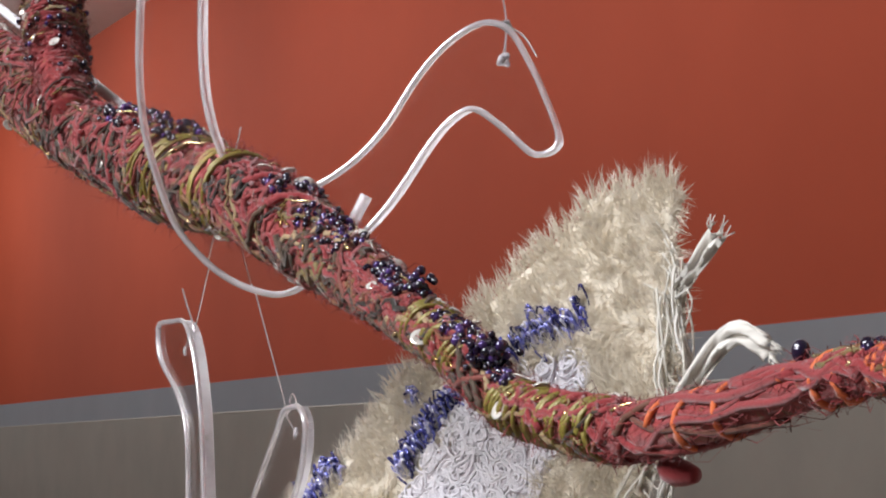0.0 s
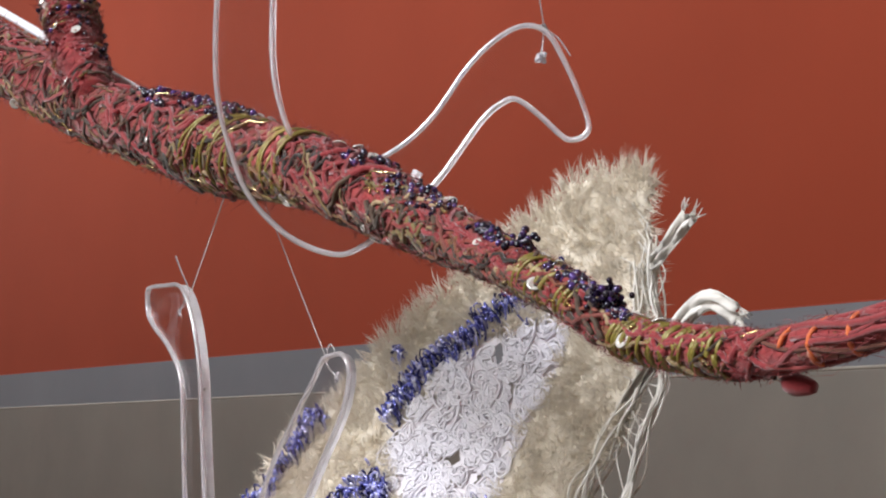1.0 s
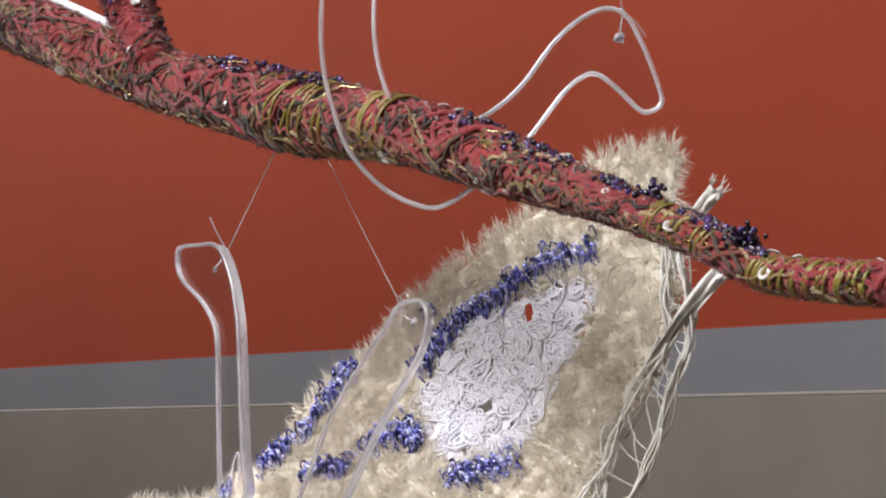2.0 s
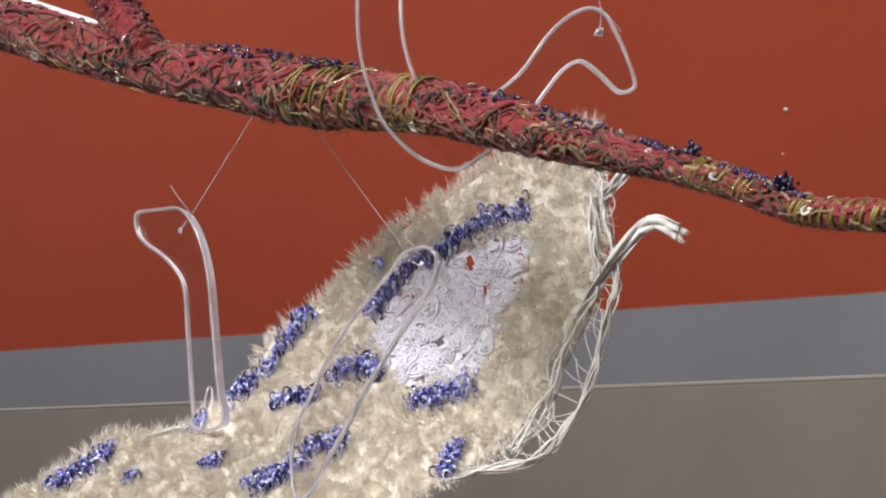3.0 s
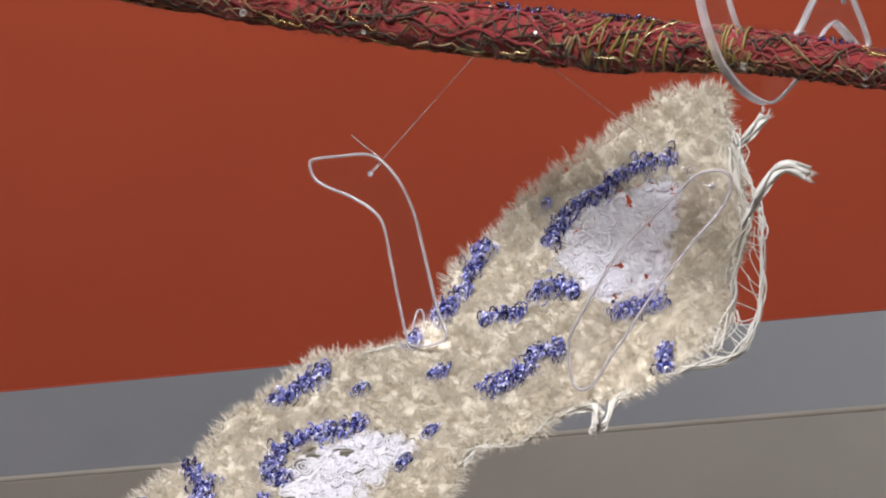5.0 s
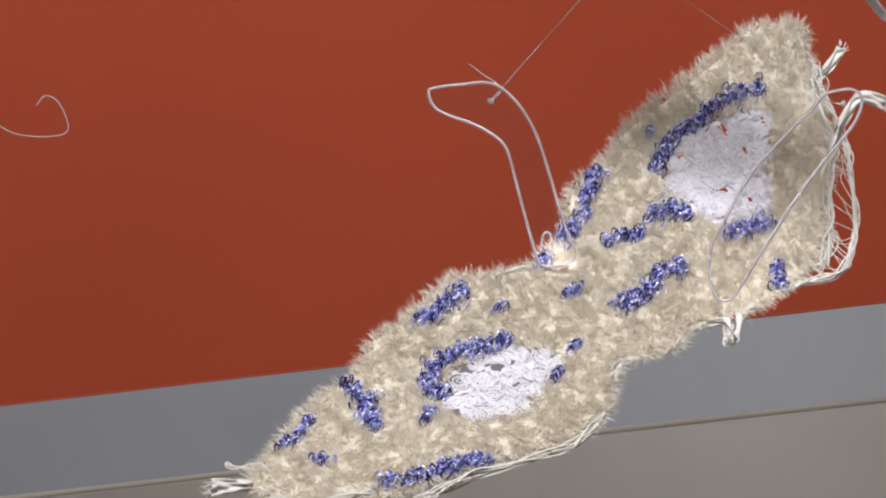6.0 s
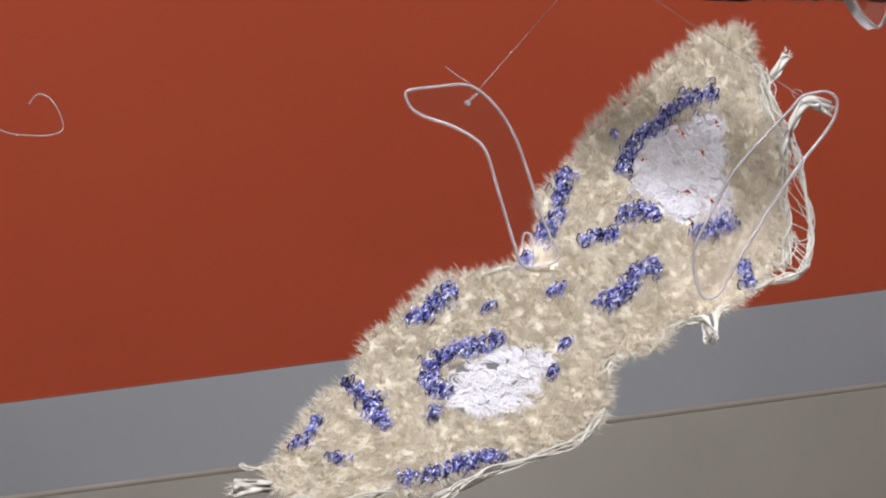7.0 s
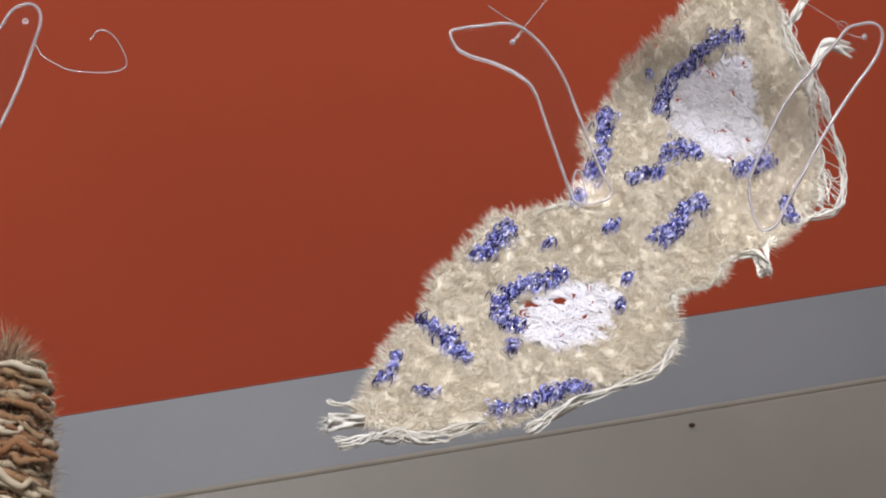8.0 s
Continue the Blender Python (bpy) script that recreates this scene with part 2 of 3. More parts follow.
structure("baseboard", [((X0, WALL_Y - 0.020, -0.05), (X1, WALL_Y - 0.0005, DADO_Z - 0.004))], BEIGE, "beige painted panelling on the lower wall", 0.006)
# thin pale tube standing in for the highlight on the beige board's edge
s = Shape()
tube(s, [(X0, WALL_Y - 0.016, DADO_Z - 0.003), (X1, WALL_Y - 0.016, DADO_Z - 0.003)], 0.006, 8)
part("trim", s, EDGE_HIGHLIGHT, None, "pale strip painted as the highlight along the top of the beige board", True, "structure")
s = Shape()
tube(s, [(X0, WALL_Y - 0.009, EDGE_Z + 0.001), (X1, WALL_Y - 0.009, EDGE_Z + 0.001)], 0.0018, 8)
part("trim", s, LIP, None, "thin lighter red paint line above the grey band", True, "structure")

# ---- the pile strip ----
ORG = np.array((-1.0306, 0.0751, 1.4665))
EU = np.array((0.7097, 0.5128, 0.483))
EV = np.array((-0.6411, 0.1861, 0.7445))
EN = np.array((0.2919, -0.8381, 0.4609))

BEND = (-1.57551, 0.00169247, -0.0172247, 0.000502646, 0.00301999, 0.00148876)


def sag(u, v):
    b = BEND
    return b[0] + b[1] * u + b[2] * v + b[3] * u * u + b[4] * u * v + b[5] * v * v + 0.7 * math.sin(v * 0.14 + u * 0.05)


def cloth(u, v, w=0.0):
    """A place on the strip: millimetres along, across and above it."""
    return ORG + (EU * u + EV * v + EN * (w + sag(u, v))) * 0.001


RIM = spline([(-104.9, 6.5), (-95.7, 9.9), (-86.5, 13.2), (-79.9, 14.8), (-71.2, 16.6), (-61.7, 16.1), (-51.5, 21), (-43.8, 21.4), (-35.5, 21.5), (-23.4, 22.9), (-17.6, 20.4), (-12.6, 16.9), (-5.1, 13.8), (3, 13.1), (11, 14.3), (19.2, 21.9), (26.4, 24.1), (33.4, 24.2), (41.1, 25.9), (47.6, 28.5), (53, 28.6), (65.6, 28.7), (74.7, 28.2), (82.4, 28.8), (89.3, 27.4), (94.9, 28.9), (103.7, 24.5), (108.4, 21), (104.5, 14.8), (101.7, 8.8), (98, 1.2), (92.9, -5.7), (87.3, -12.4), (78.8, -17.4), (69.1, -26.3), (61.7, -30.2), (52.6, -30.8), (43.2, -31.1), (33.7, -30.8), (24.2, -26.5), (15.5, -24.8), (8.4, -27.6), (-1.9, -24.5), (-8.1, -22.4), (-19.7, -29.5), (-27.6, -32.9), (-37.8, -32.8), (-48.5, -29.3), (-58.1, -24.9), (-70.4, -21.2), (-83.4, -18.3), (-91.1, -12.9), (-96.3, -8.8), (-102.9, -4.2), (-105, 0.9)], 5, True)
RIM = [tuple(p) for p in RIM]
LACE_A = [tuple(p) for p in spline([(48.5, 12.9), (55.2, 16.5), (64.2, 16.9), (71, 16.2), (82.1, 10.8), (82.2, 6.8), (71, -3.3), (66.2, -8.6), (60.3, -12.2), (55, -10.9), (47.2, -7.5), (42.9, -0.7), (43.1, 4.8), (44.6, 10.3)], 4, True)]
LACE_B = [tuple(p) for p in spline([(-44.1, 1.8), (-38, 1.6), (-31.5, -0.3), (-24, -3.2), (-18.2, -9.7), (-17.8, -14.1), (-23.9, -15.4), (-31.2, -17), (-39.3, -19.2), (-44.6, -17.2), (-51.7, -14.2), (-53.6, -8.9), (-52.1, -3.5)], 4, True)]
STITCHES = [
    ([(85.6, 15.2), (79.1, 17.1), (70.5, 19.1), (63.4, 18), (56.2, 19), (49.8, 17.3), (45.2, 14.2)], 1.6),
    ([(40.9, -0.4), (37.8, 4.2), (31.9, 4.2)], 2.1),
    ([(26, 3), (20.9, 5.8), (17.1, 6.4)], 1.5),
    ([(57.3, -14.6), (51.8, -14), (46.4, -11.2)], 2.2),
    ([(27.5, -11), (20.9, -9.5), (12.1, -11), (6.3, -10.1)], 2.8),
    ([(49.4, -26.2), (46.1, -30.8)], 2.2),
    ([(31.2, 23.7), (25.5, 21.5), (19, 17.6), (13.2, 15.3), (8.7, 13.2)], 1.8),
    ([(0.5, 0.7), (-3.3, 1.4)], 1.3),
    ([(-20.1, 8.1), (-19.7, 9.4)], 0.9),
    ([(-23.7, 18.6), (-31.7, 18.1), (-38.9, 18.3)], 2.1),
    ([(-24.8, 0.9), (-32.6, 2.6), (-37.7, 5.7), (-45, 5.8), (-51.8, 1.5), (-50.7, -2.2)], 2.1),
    ([(-12.5, -11.7), (-14.4, -12.1)], 0.9),
    ([(-22.8, -15.8), (-26.4, -16.9)], 1),
    ([(-66.5, 15.3), (-66.3, 9.8), (-69.1, 4.3), (-72.3, 0.5)], 2.2),
    ([(-80.8, 13), (-87, 10.8), (-92.2, 10.5)], 1.2),
    ([(-59.9, -24.7), (-66.7, -21.6), (-75.7, -18.7), (-83.7, -15.1)], 1.8),
    ([(-89.7, 1.8), (-88.3, -0.5)], 1.2),
    ([(-57.9, -4.9), (-61.9, -6.7)], 1.2),
    ([(-1.5, 12), (0.4, 12.8)], 1),
    ([(51.2, 23.7), (50, 23.9)], 0.6),
]
SEAMS = [(spline([(*p, 0) for p in pts], 6)[:, :2], w) for pts, w in STITCHES]


def near_stitch(u, v, grow=1.0):
    return any(np.min(np.hypot(c[:, 0] - u, c[:, 1] - v)) < w * grow for c, w in SEAMS)


strip = thing("textile_strip", "hanging cream pile textile strip with blue thread and white lace windows", "textile strip")
s = Shape()
CELL = 1.6
for i in range(-70, 72):
    for j in range(-26, 26):
        u, v = i * CELL, j * CELL
        if inside(RIM, u, v) and not inside(LACE_A, u, v) and not inside(LACE_B, u, v):
            h = CELL / 2
            q = [(u - h, v - h), (u + h, v - h), (u + h, v + h), (u - h, v + h)]
            s.add([cloth(a, b, 0) for a, b in q], [(0, 1, 2, 3)])
bmx = bmesh.new()
base = part("backing", s, FELT, strip, "cream woven backing")
bmx.from_mesh(base.data)
bmesh.ops.remove_doubles(bmx, verts=bmx.verts, dist=0.0001)
bmx.to_mesh(base.data)
bmx.free()
sol = base.modifiers.new("thick", "SOLIDIFY")
sol.thickness, sol.offset = 0.0012, 0.0


def pile(name, count_step, length, spread, fibres, width, mask):
    s = Shape()
    u = -112.0
    while u < 114:
        v = -40.0
        while v < 40:
            uu, vv = u + rng.uniform(-0.9, 0.9), v + rng.uniform(-0.9, 0.9)
            if mask(uu, vv):
                lu, lv = noise.noise((uu * 0.16, vv * 0.16, 3.1)) * 2.8, noise.noise((uu * 0.16, vv * 0.16, 9.7)) * 2.8
                hh = length * (0.62 + 0.5 * rng.random() + 0.45 * noise.noise((uu * 0.22, vv * 0.22, 6.1)))
                cu, cv = uu + lu + rng.gauss(0, 0.8), vv + lv + rng.gauss(0, 0.8)
                for _ in range(fibres):
                    ru, rv = uu + rng.gauss(0, 0.45), vv + rng.gauss(0, 0.45)
                    tu, tv = cu + rng.gauss(0, spread), cv + rng.gauss(0, spread)
                    w = hh * rng.uniform(0.65, 1.1)
                    b = (EU * rng.gauss(0, 0.4) + EV * rng.gauss(0, 0.4)) * 0.001
                    hair(s, cloth(ru, rv, 0.2), cloth(tu, tv, w), b, width)
            v += count_step
        u += count_step
    return part(name, s, PILE, strip, "soft matted cream pile", False, "stuff")


def field(u, v):
    return inside(RIM, u, v) and not inside(LACE_A, u, v) and not inside(LACE_B, u, v) and not near_stitch(u, v, 0.6)


pile("pile", 1.5, 3.0, 1.25, 22, 0.00008, field)

# tufts that lean out over the rim
s = Shape()
for k in range(len(RIM)):
    (a, b), (c, d) = RIM[k], RIM[(k + 1) % len(RIM)]
    nx, ny = (b - d), (c - a)
    ln = math.hypot(nx, ny) + 1e-6
    nx, ny = nx / ln, ny / ln
    if inside(RIM, (a + c) / 2 + nx, (b + d) / 2 + ny):
        nx, ny = -nx, -ny
    for _ in range(int(ln * 1.6) + 1):
        f = rng.random()
        pu, pv = a + (c - a) * f, b + (d - b) * f
        r = rng.uniform(0.8, 3.8)
        lean = rng.gauss(0, 0.9)
        for _ in range(10):
            hair(s, cloth(pu + rng.gauss(0, 0.5), pv + rng.gauss(0, 0.5), rng.uniform(-0.5, 1)),
                 cloth(pu + nx * r - ny * lean + rng.gauss(0, 0.7), pv + ny * r + nx * lean + rng.gauss(0, 0.7), rng.uniform(-0.8, 2.4)),
                 EN * rng.gauss(0, 0.0004), 0.0001)
part("rim_pile", s, PILE, strip, "ragged pile along the rim", False, "stuff")


def cord(shape, u, v, pts, r, w):
    path = [cloth(u + a, v + b, w + c) for a, b, c in pts]
    tube(shape, path, r, 5, True)


def lace(poly, count, gap):
    s = Shape()
    us, vs = [p[0] for p in poly], [p[1] for p in poly]
    c = 0.8
    u = min(us)
    while u < max(us):
        v = min(vs)
        while v < max(vs):
            if inside(poly, u, v) and noise.noise((u * 0.3, v * 0.3, 5.5)) > gap:
                s.add([cloth(u - c / 2, v - c / 2, 0.3), cloth(u + c / 2, v - c / 2, 0.3), cloth(u + c / 2, v + c / 2, 0.3), cloth(u - c / 2, v + c / 2, 0.3)], [(0, 1, 2, 3)])
            v += c
        u += c
    sheet = part("lace_panel", s, LACE, strip, "white machine lace window")
    s = Shape()
    done = 0
    while done < count:
        u, v = rng.uniform(min(us), max(us)), rng.uniform(min(vs), max(vs))
        if not inside(poly, u, v):
            continue
        done += 1
        a0, big, thin = rng.uniform(0, 6.28), rng.uniform(1.3, 3.0), rng.uniform(0.4, 0.75)
        for shrink in (1.0, 0.62, 0.28):
            pts = []
            for k in range(12):
                a = 2 * math.pi * k / 12
                x, y = big * shrink * math.cos(a), big * shrink * thin * math.sin(a) * (1 + 0.35 * math.cos(a))
                pts.append((x * math.cos(a0) - y * math.sin(a0), x * math.sin(a0) + y * math.cos(a0), rng.uniform(0, 0.35)))
            cord(s, u, v, pts, rng.uniform(0.00016, 0.00026), 0.5 + rng.uniform(0, 0.5))
    part("lace_cord", s, LACE, sheet, "raised white cord leaves", kind="stuff")
    return sheet


lace(LACE_A, 190, -0.34)
lace(LACE_B, 95, -0.12)

for pts, w in SEAMS:
    s = Shape()
    length = float(np.sum(np.hypot(*np.diff(pts, axis=0).T))) + 2 * w
    for _ in range(int(length * w * 3.0) + 8):
        c = pts[rng.randrange(len(pts))]
        a, r = rng.uniform(0, 6.28), w * math.sqrt(rng.random()) * (0.9 + 0.9 * noise.noise((c[0] * 0.35, c[1] * 0.35, 1.3))) * (1.55 if rng.random() < 0.14 else 1.0)
        u, v = c[0] + r * math.cos(a), c[1] + r * math.sin(a)
        b0, big = rng.uniform(0, 6.28), rng.uniform(0.4, 1.5)
        turn = rng.uniform(2.2, 5.6)
        path = []
        for k in range(9):
            q = b0 + turn * k / 8
            path.append(cloth(u + big * math.cos(q) + 0.12 * k, v + big * math.sin(q) * 0.8, 1.1 + 1.1 * math.sin(k * 0.7 + b0) + rng.uniform(0, 0.7)))
        tube(s, path, rng.uniform(0.00013, 0.0003), 5)
    part("embroidery", s, BLUE, strip, "glinting blue and lilac metallic thread loops")


def yarn_bundle(name, pts, strands, r, loose, mat, parent, label):
    s = Shape()
    core = spline(pts, 7)
    for _ in range(strands):
        ph = nrm.normal(0, 1, 3)
        off = np.array([[noise.noise((i * 0.16 + ph[0] * 9, ph[1] * 7, k * 5.3)) for k in range(3)] for i in range(len(core))]) * loose
        tube(s, core + off * 0.001, r * rng.uniform(0.7, 1.25), 5)
    return part(name, s, mat, parent, label)


RIGHT = [(104.4, 10.9, 1), (101.2, 5.1, 1), (99.2, -3.7, 0.3), (95.5, -11.5, 0.3), (89.7, -18.3, 0.3), (81.2, -27.9, 0.3), (71.5, -34.8, 0.3), (62.8, -36.9, 0.3), (52.7, -33.7, 0.3), (44.5, -30.1, 0.3)]
yarn_bundle("fringe", [cloth(*p) for p in RIGHT], 9, 0.00022, 2.2, FRINGE, strip, "loose white warp threads")
yarn_bundle("fringe", [cloth(*p) for p in [(101.2, 9.1, 1), (96, -1.5, 1), (90.9, -10.6, 0.3), (80, -18.2, 0.3), (71.5, -28, 0.3), (61, -33.2, 0.3)]], 12, 0.0002, 3.2, FRINGE, strip, "loose white warp threads")
yarn_bundle("fringe", [cloth(*p) for p in [(34.9, -31.7, 1), (30.5, -31.3, 1), (22.7, -35.8, 0.3), (19.2, -35.1, 0.3), (25.2, -31.2, 0.3), (20.6, -27.5, 0.3), (12.1, -26.6, 0.3), (3.5, -27.8, 0.3), (-7.8, -23.7, 0.3), (-13.7, -26.6, 0.3)]], 11, 0.0002, 1.8, FRINGE, strip, "loose white warp threads")
yarn_bundle("fringe", [cloth(*p) for p in [(-25.6, -33.9, 1), (-38, -35.4, 1), (-49.6, -32, 0.3), (-61.6, -27.9, 0.3), (-73.3, -25.4, 0.3), (-81.5, -23.7, 0.3)]], 15, 0.00021, 2.2, FRINGE, strip, "loose white warp threads")
yarn_bundle("fringe", [cloth(*p) for p in [(-86.8, -15.2, 1), (-97.7, -11.3, 1), (-102.9, -7.1, 0.3), (-106.2, -1.7, 0.3), (-112.1, 1.9, 0.3), (-116.4, 5, 0.3)]], 16, 0.0002, 2.6, FRINGE, strip, "loose white warp threads")
yarn_bundle("fringe", [cloth(*p) for p in [(-99.8, 6.8, 1), (-100.1, 9.7, 1), (-103.8, 12.6, 0.3), (-104.2, 16.2, 0.3)]], 4, 0.0002, 1.2, FRINGE, strip, "loose white warp threads")
yarn_bundle("fringe", [cloth(*p) for p in [(-14.7, 17, 1), (-6.9, 15.2, 1), (-1.2, 12.9, 0.3)]], 6, 0.0002, 1.6, FRINGE, strip, "loose white warp threads")
# cross ties of the open net
s = Shape()
for k in range(46):
    f = k / 45 * 8
    i = min(int(f), 7)
    a, b = np.array(RIGHT[i]), np.array(RIGHT[i + 1])
    p = a + (b - a) * (f - i)
    q = p + np.array((rng.uniform(-5, 5), rng.uniform(4, 9), rng.uniform(0, 1.5)))
    mid = (p + q) / 2 + np.array((rng.gauss(0, 1.2), rng.gauss(0, 1.0), 0.3))
    tube(s, spline([cloth(*p), cloth(*mid), cloth(*q)], 5), 0.00014, 4)
part("fringe", s, FRINGE, strip, "open white net ties", kind="stuff")


def ribbon(name, pts, half, label):
    """A crumpled ribbon tag with thickness."""
    s = Shape()
    core = spline(pts, 6)
    t, side, up = frames(core)
    n = len(core)
    cols = 9
    verts = []
    for i in range(n):
        hw = half * (0.55 + 0.55 * i / n)
        for k in range(cols):
            f = k / (cols - 1) * 2 - 1
            wob = 0.0016 * noise.noise((i * 0.35, f * 2.6, 2.2)) + 0.0007 * math.sin(f * 7 + i * 0.4)
            verts.append(core[i] + up[i] * f * hw + side[i] * wob)
    faces = [(i * cols + k, i * cols + k + 1, (i + 1) * cols + k + 1, (i + 1) * cols + k) for i in range(n - 1) for k in range(cols - 1)]
    s.add(verts, faces)
    for k in range(16):
        f = rng.uniform(-1, 1)
        e = core[-1] + up[-1] * f * half
        hair(s, e, e + t[-1] * rng.uniform(0.001, 0.003) + up[-1] * rng.gauss(0, 0.0006), side[-1] * rng.gauss(0, 0.0004), 0.0001)
    ob = part(name, s, FRINGE, strip, label)
    m = ob.modifiers.new("thick", "SOLIDIFY")
    m.thickness = 0.00015
    return ob


ribbon("ribbon_end", [cloth(*p) for p in [(89.5, -10.1, 1), (100, -5.2, 2), (109, -3.6, 3), (113.7, -8.7, 3)]], 0.0019, "frayed white ribbon end")
ribbon("ribbon_end", [cloth(*p) for p in [(102.5, 7.9, 1), (106.4, 8, 2), (112.9, 9.2, 3)]], 0.0015, "frayed white ribbon end")
ribbon("ribbon_end", [cloth(*p) for p in [(-106, 5.1, 1), (-110.3, 7.8, 2), (-114.3, 10.3, 3)]], 0.0022, "clear frayed ribbon end")
ribbon("ribbon_end", [cloth(*p) for p in [(20.1, -27.9, 1), (23.8, -31.1, 2), (19.5, -36.4, 3)]], 0.0014, "frayed white ribbon end")

# ---- the wrapped cord ----
SPINE = [(-1.1493, 0.0549, 1.5885, 0.0061), (-1.1168, 0.0552, 1.5783, 0.0065), (-1.0946, 0.0552, 1.5715, 0.0065), (-1.0611, 0.0548, 1.5608, 0.006), (-1.0316, 0.0546, 1.5524, 0.0058), (-1.0055, 0.0551, 1.5465, 0.0064), (-0.9819, 0.0555, 1.5409, 0.0068), (-0.9607, 0.0546, 1.5369, 0.0058), (-0.9414, 0.0542, 1.5333, 0.0053), (-0.9236, 0.0538, 1.5283, 0.0049), (-0.9073, 0.0531, 1.5235, 0.0041), (-0.8924, 0.0524, 1.5193, 0.0033), (-0.8786, 0.0519, 1.5153, 0.0028), (-0.8658, 0.0517, 1.5112, 0.0026), (-0.8539, 0.0515, 1.5063, 0.0024), (-0.8429, 0.0516, 1.5045, 0.0024), (-0.8327, 0.0516, 1.5036, 0.0025), (-0.8232, 0.0514, 1.5034, 0.0023), (-0.7951, 0.0506, 1.5065, 0.0018), (-0.7865, 0.0504, 1.5071, 0.0015), (-0.7779, 0.0504, 1.5077, 0.0013)]
BRANCH = [(-1.0304, 0.0523, 1.5551, 0.0042), (-1.0414, 0.0527, 1.5643, 0.0047), (-1.0472, 0.0529, 1.5717, 0.0051), (-1.0497, 0.0528, 1.5787, 0.0048), (-1.0516, 0.0526, 1.5885, 0.0046), (-1.0503, 0.0526, 1.6082, 0.0047)]


class Cord:
    def __init__(self, ctrl, steps=14):
        c = spline(ctrl, steps)
        self.p, self.r = c[:, :3], c[:, 3]
        self.t, self.s, self.u = frames(self.p)
        self.n = len(c)

    def at(self, f, a, k=1.0):
        """A place at the fraction f along, angle a round (0 away on the side, half pi up), k radii out."""
        x = min(max(f, 0), 1) * (self.n - 1)
        i = min(int(x), self.n - 2)
        g = x - i
        mixv = lambda arr: arr[i] * (1 - g) + arr[i + 1] * g
        return mixv(self.p) + (mixv(self.s) * math.cos(a) + mixv(self.u) * math.sin(a)) * mixv(self.r) * k


def helix(shape, c, f0, f1, a0, turns, r, k=1.0, steps=60, wander=0.25):
    ph = rng.uniform(0, 50)
    path = []
    for i in range(steps + 1):
        g = i / steps
        path.append(c.at(f0 + (f1 - f0) * g, a0 + turns * 2 * math.pi * g + wander * noise.noise((g * 6 + ph, 1, 2)), k + 0.10 * noise.noise((g * 14 + ph, 4, 2))))
    tube(shape, path, r, 5)


def wrapped(c, main, name, label):
    cordo = thing(name, label, "textile cord", "wrapped cords")
    s = Shape()
    path, rad = c.p.copy(), c.r * 0.86
    sides = 18
    verts = []
    for i in range(c.n):
        for k in range(sides):
            a = 2 * math.pi * k / sides
            d = 1 + 0.16 * noise.noise((i * 0.22, math.cos(a) * 1.6, math.sin(a) * 1.6)) + 0.10 * noise.noise((i * 0.7, math.cos(a) * 4, math.sin(a) * 4))
            verts.append(path[i] + (c.s[i] * math.cos(a) + c.u[i] * math.sin(a)) * rad[i] * d)
    faces = [(i * sides + k, i * sides + (k + 1) % sides, (i + 1) * sides + (k + 1) % sides, (i + 1) * sides + k) for i in range(c.n - 1) for k in range(sides)]
    faces += [tuple(range(sides))[::-1], tuple((c.n - 1) * sides + k for k in range(sides))]
    s.add(verts, faces)
    part("core", s, WOOL_CORE, cordo, "felted red and brown wool core")
    scale = 1.0 if main else 0.35
    # red wool laid along the top
    for _ in range(int(95 * scale)):
        s = Shape()
        f = rng.uniform(0, 0.93)
        helix(s, c, f, min(f + rng.uniform(0.05, 0.16), 1), rng.uniform(0.1, 3.0), rng.uniform(-0.35, 0.35), rng.uniform(0.0002, 0.0005), rng.uniform(0.86, 0.99), 30, 1.1)
        part("yarn", s, WOOL_RED, cordo)
    # brown and olive net below
    s = Shape()
    for _ in range(int(300 * scale)):
        f = rng.uniform(0, 0.62 if main else 0.95)
        helix(s, c, f, min(f + rng.uniform(0.02, 0.07), 1), rng.uniform(-3.3, 0.5), rng.choice((-1, 1)) * rng.uniform(0.1, 0.3), rng.uniform(0.00014, 0.0004), rng.uniform(0.9, 1.03), 14, 1.2)
    for _ in range(int(60 * scale)):
        f = rng.uniform(0.4, 0.97)
        helix(s, c, f, min(f + rng.uniform(0.02, 0.05), 1), rng.uniform(-3.3, 3), rng.choice((-1, 1)) * rng.uniform(0.1, 0.4), rng.uniform(0.0002, 0.0004), rng.uniform(0.93, 1.05), 12)
    part("net", s, WOOL_BROWN, cordo, "brown net yarn with gold flecks", kind="stuff")
    # gold flecks
    s = Shape()
    for _ in range(int(90 * scale)):
        f = rng.uniform(0, 0.95)
        helix(s, c, f, f + 0.014, rng.uniform(-3, 3), rng.uniform(-0.15, 0.15), rng.uniform(0.00012, 0.00022), 1.04, 6)
    part("gold_thread", s, GOLD, cordo, "fine gold thread", kind="stuff")
    # stray hairs
    s = Shape()
    for _ in range(int(15000 * scale)):
        f, a = rng.random(), rng.uniform(0, 6.28)
        q = c.at(f, a, 0.9)
        e = c.at(f + rng.gauss(0, 0.006), a + rng.gauss(0, 0.35), 1.04 + abs(rng.gauss(0, 0.17)))
        hair(s, q, e, nrm.normal(0, 0.0004, 3), 0.00004)
    part("fuzz", s, WOOL_RED, cordo, "fine stray wool hairs", False, "stuff")
    return cordo


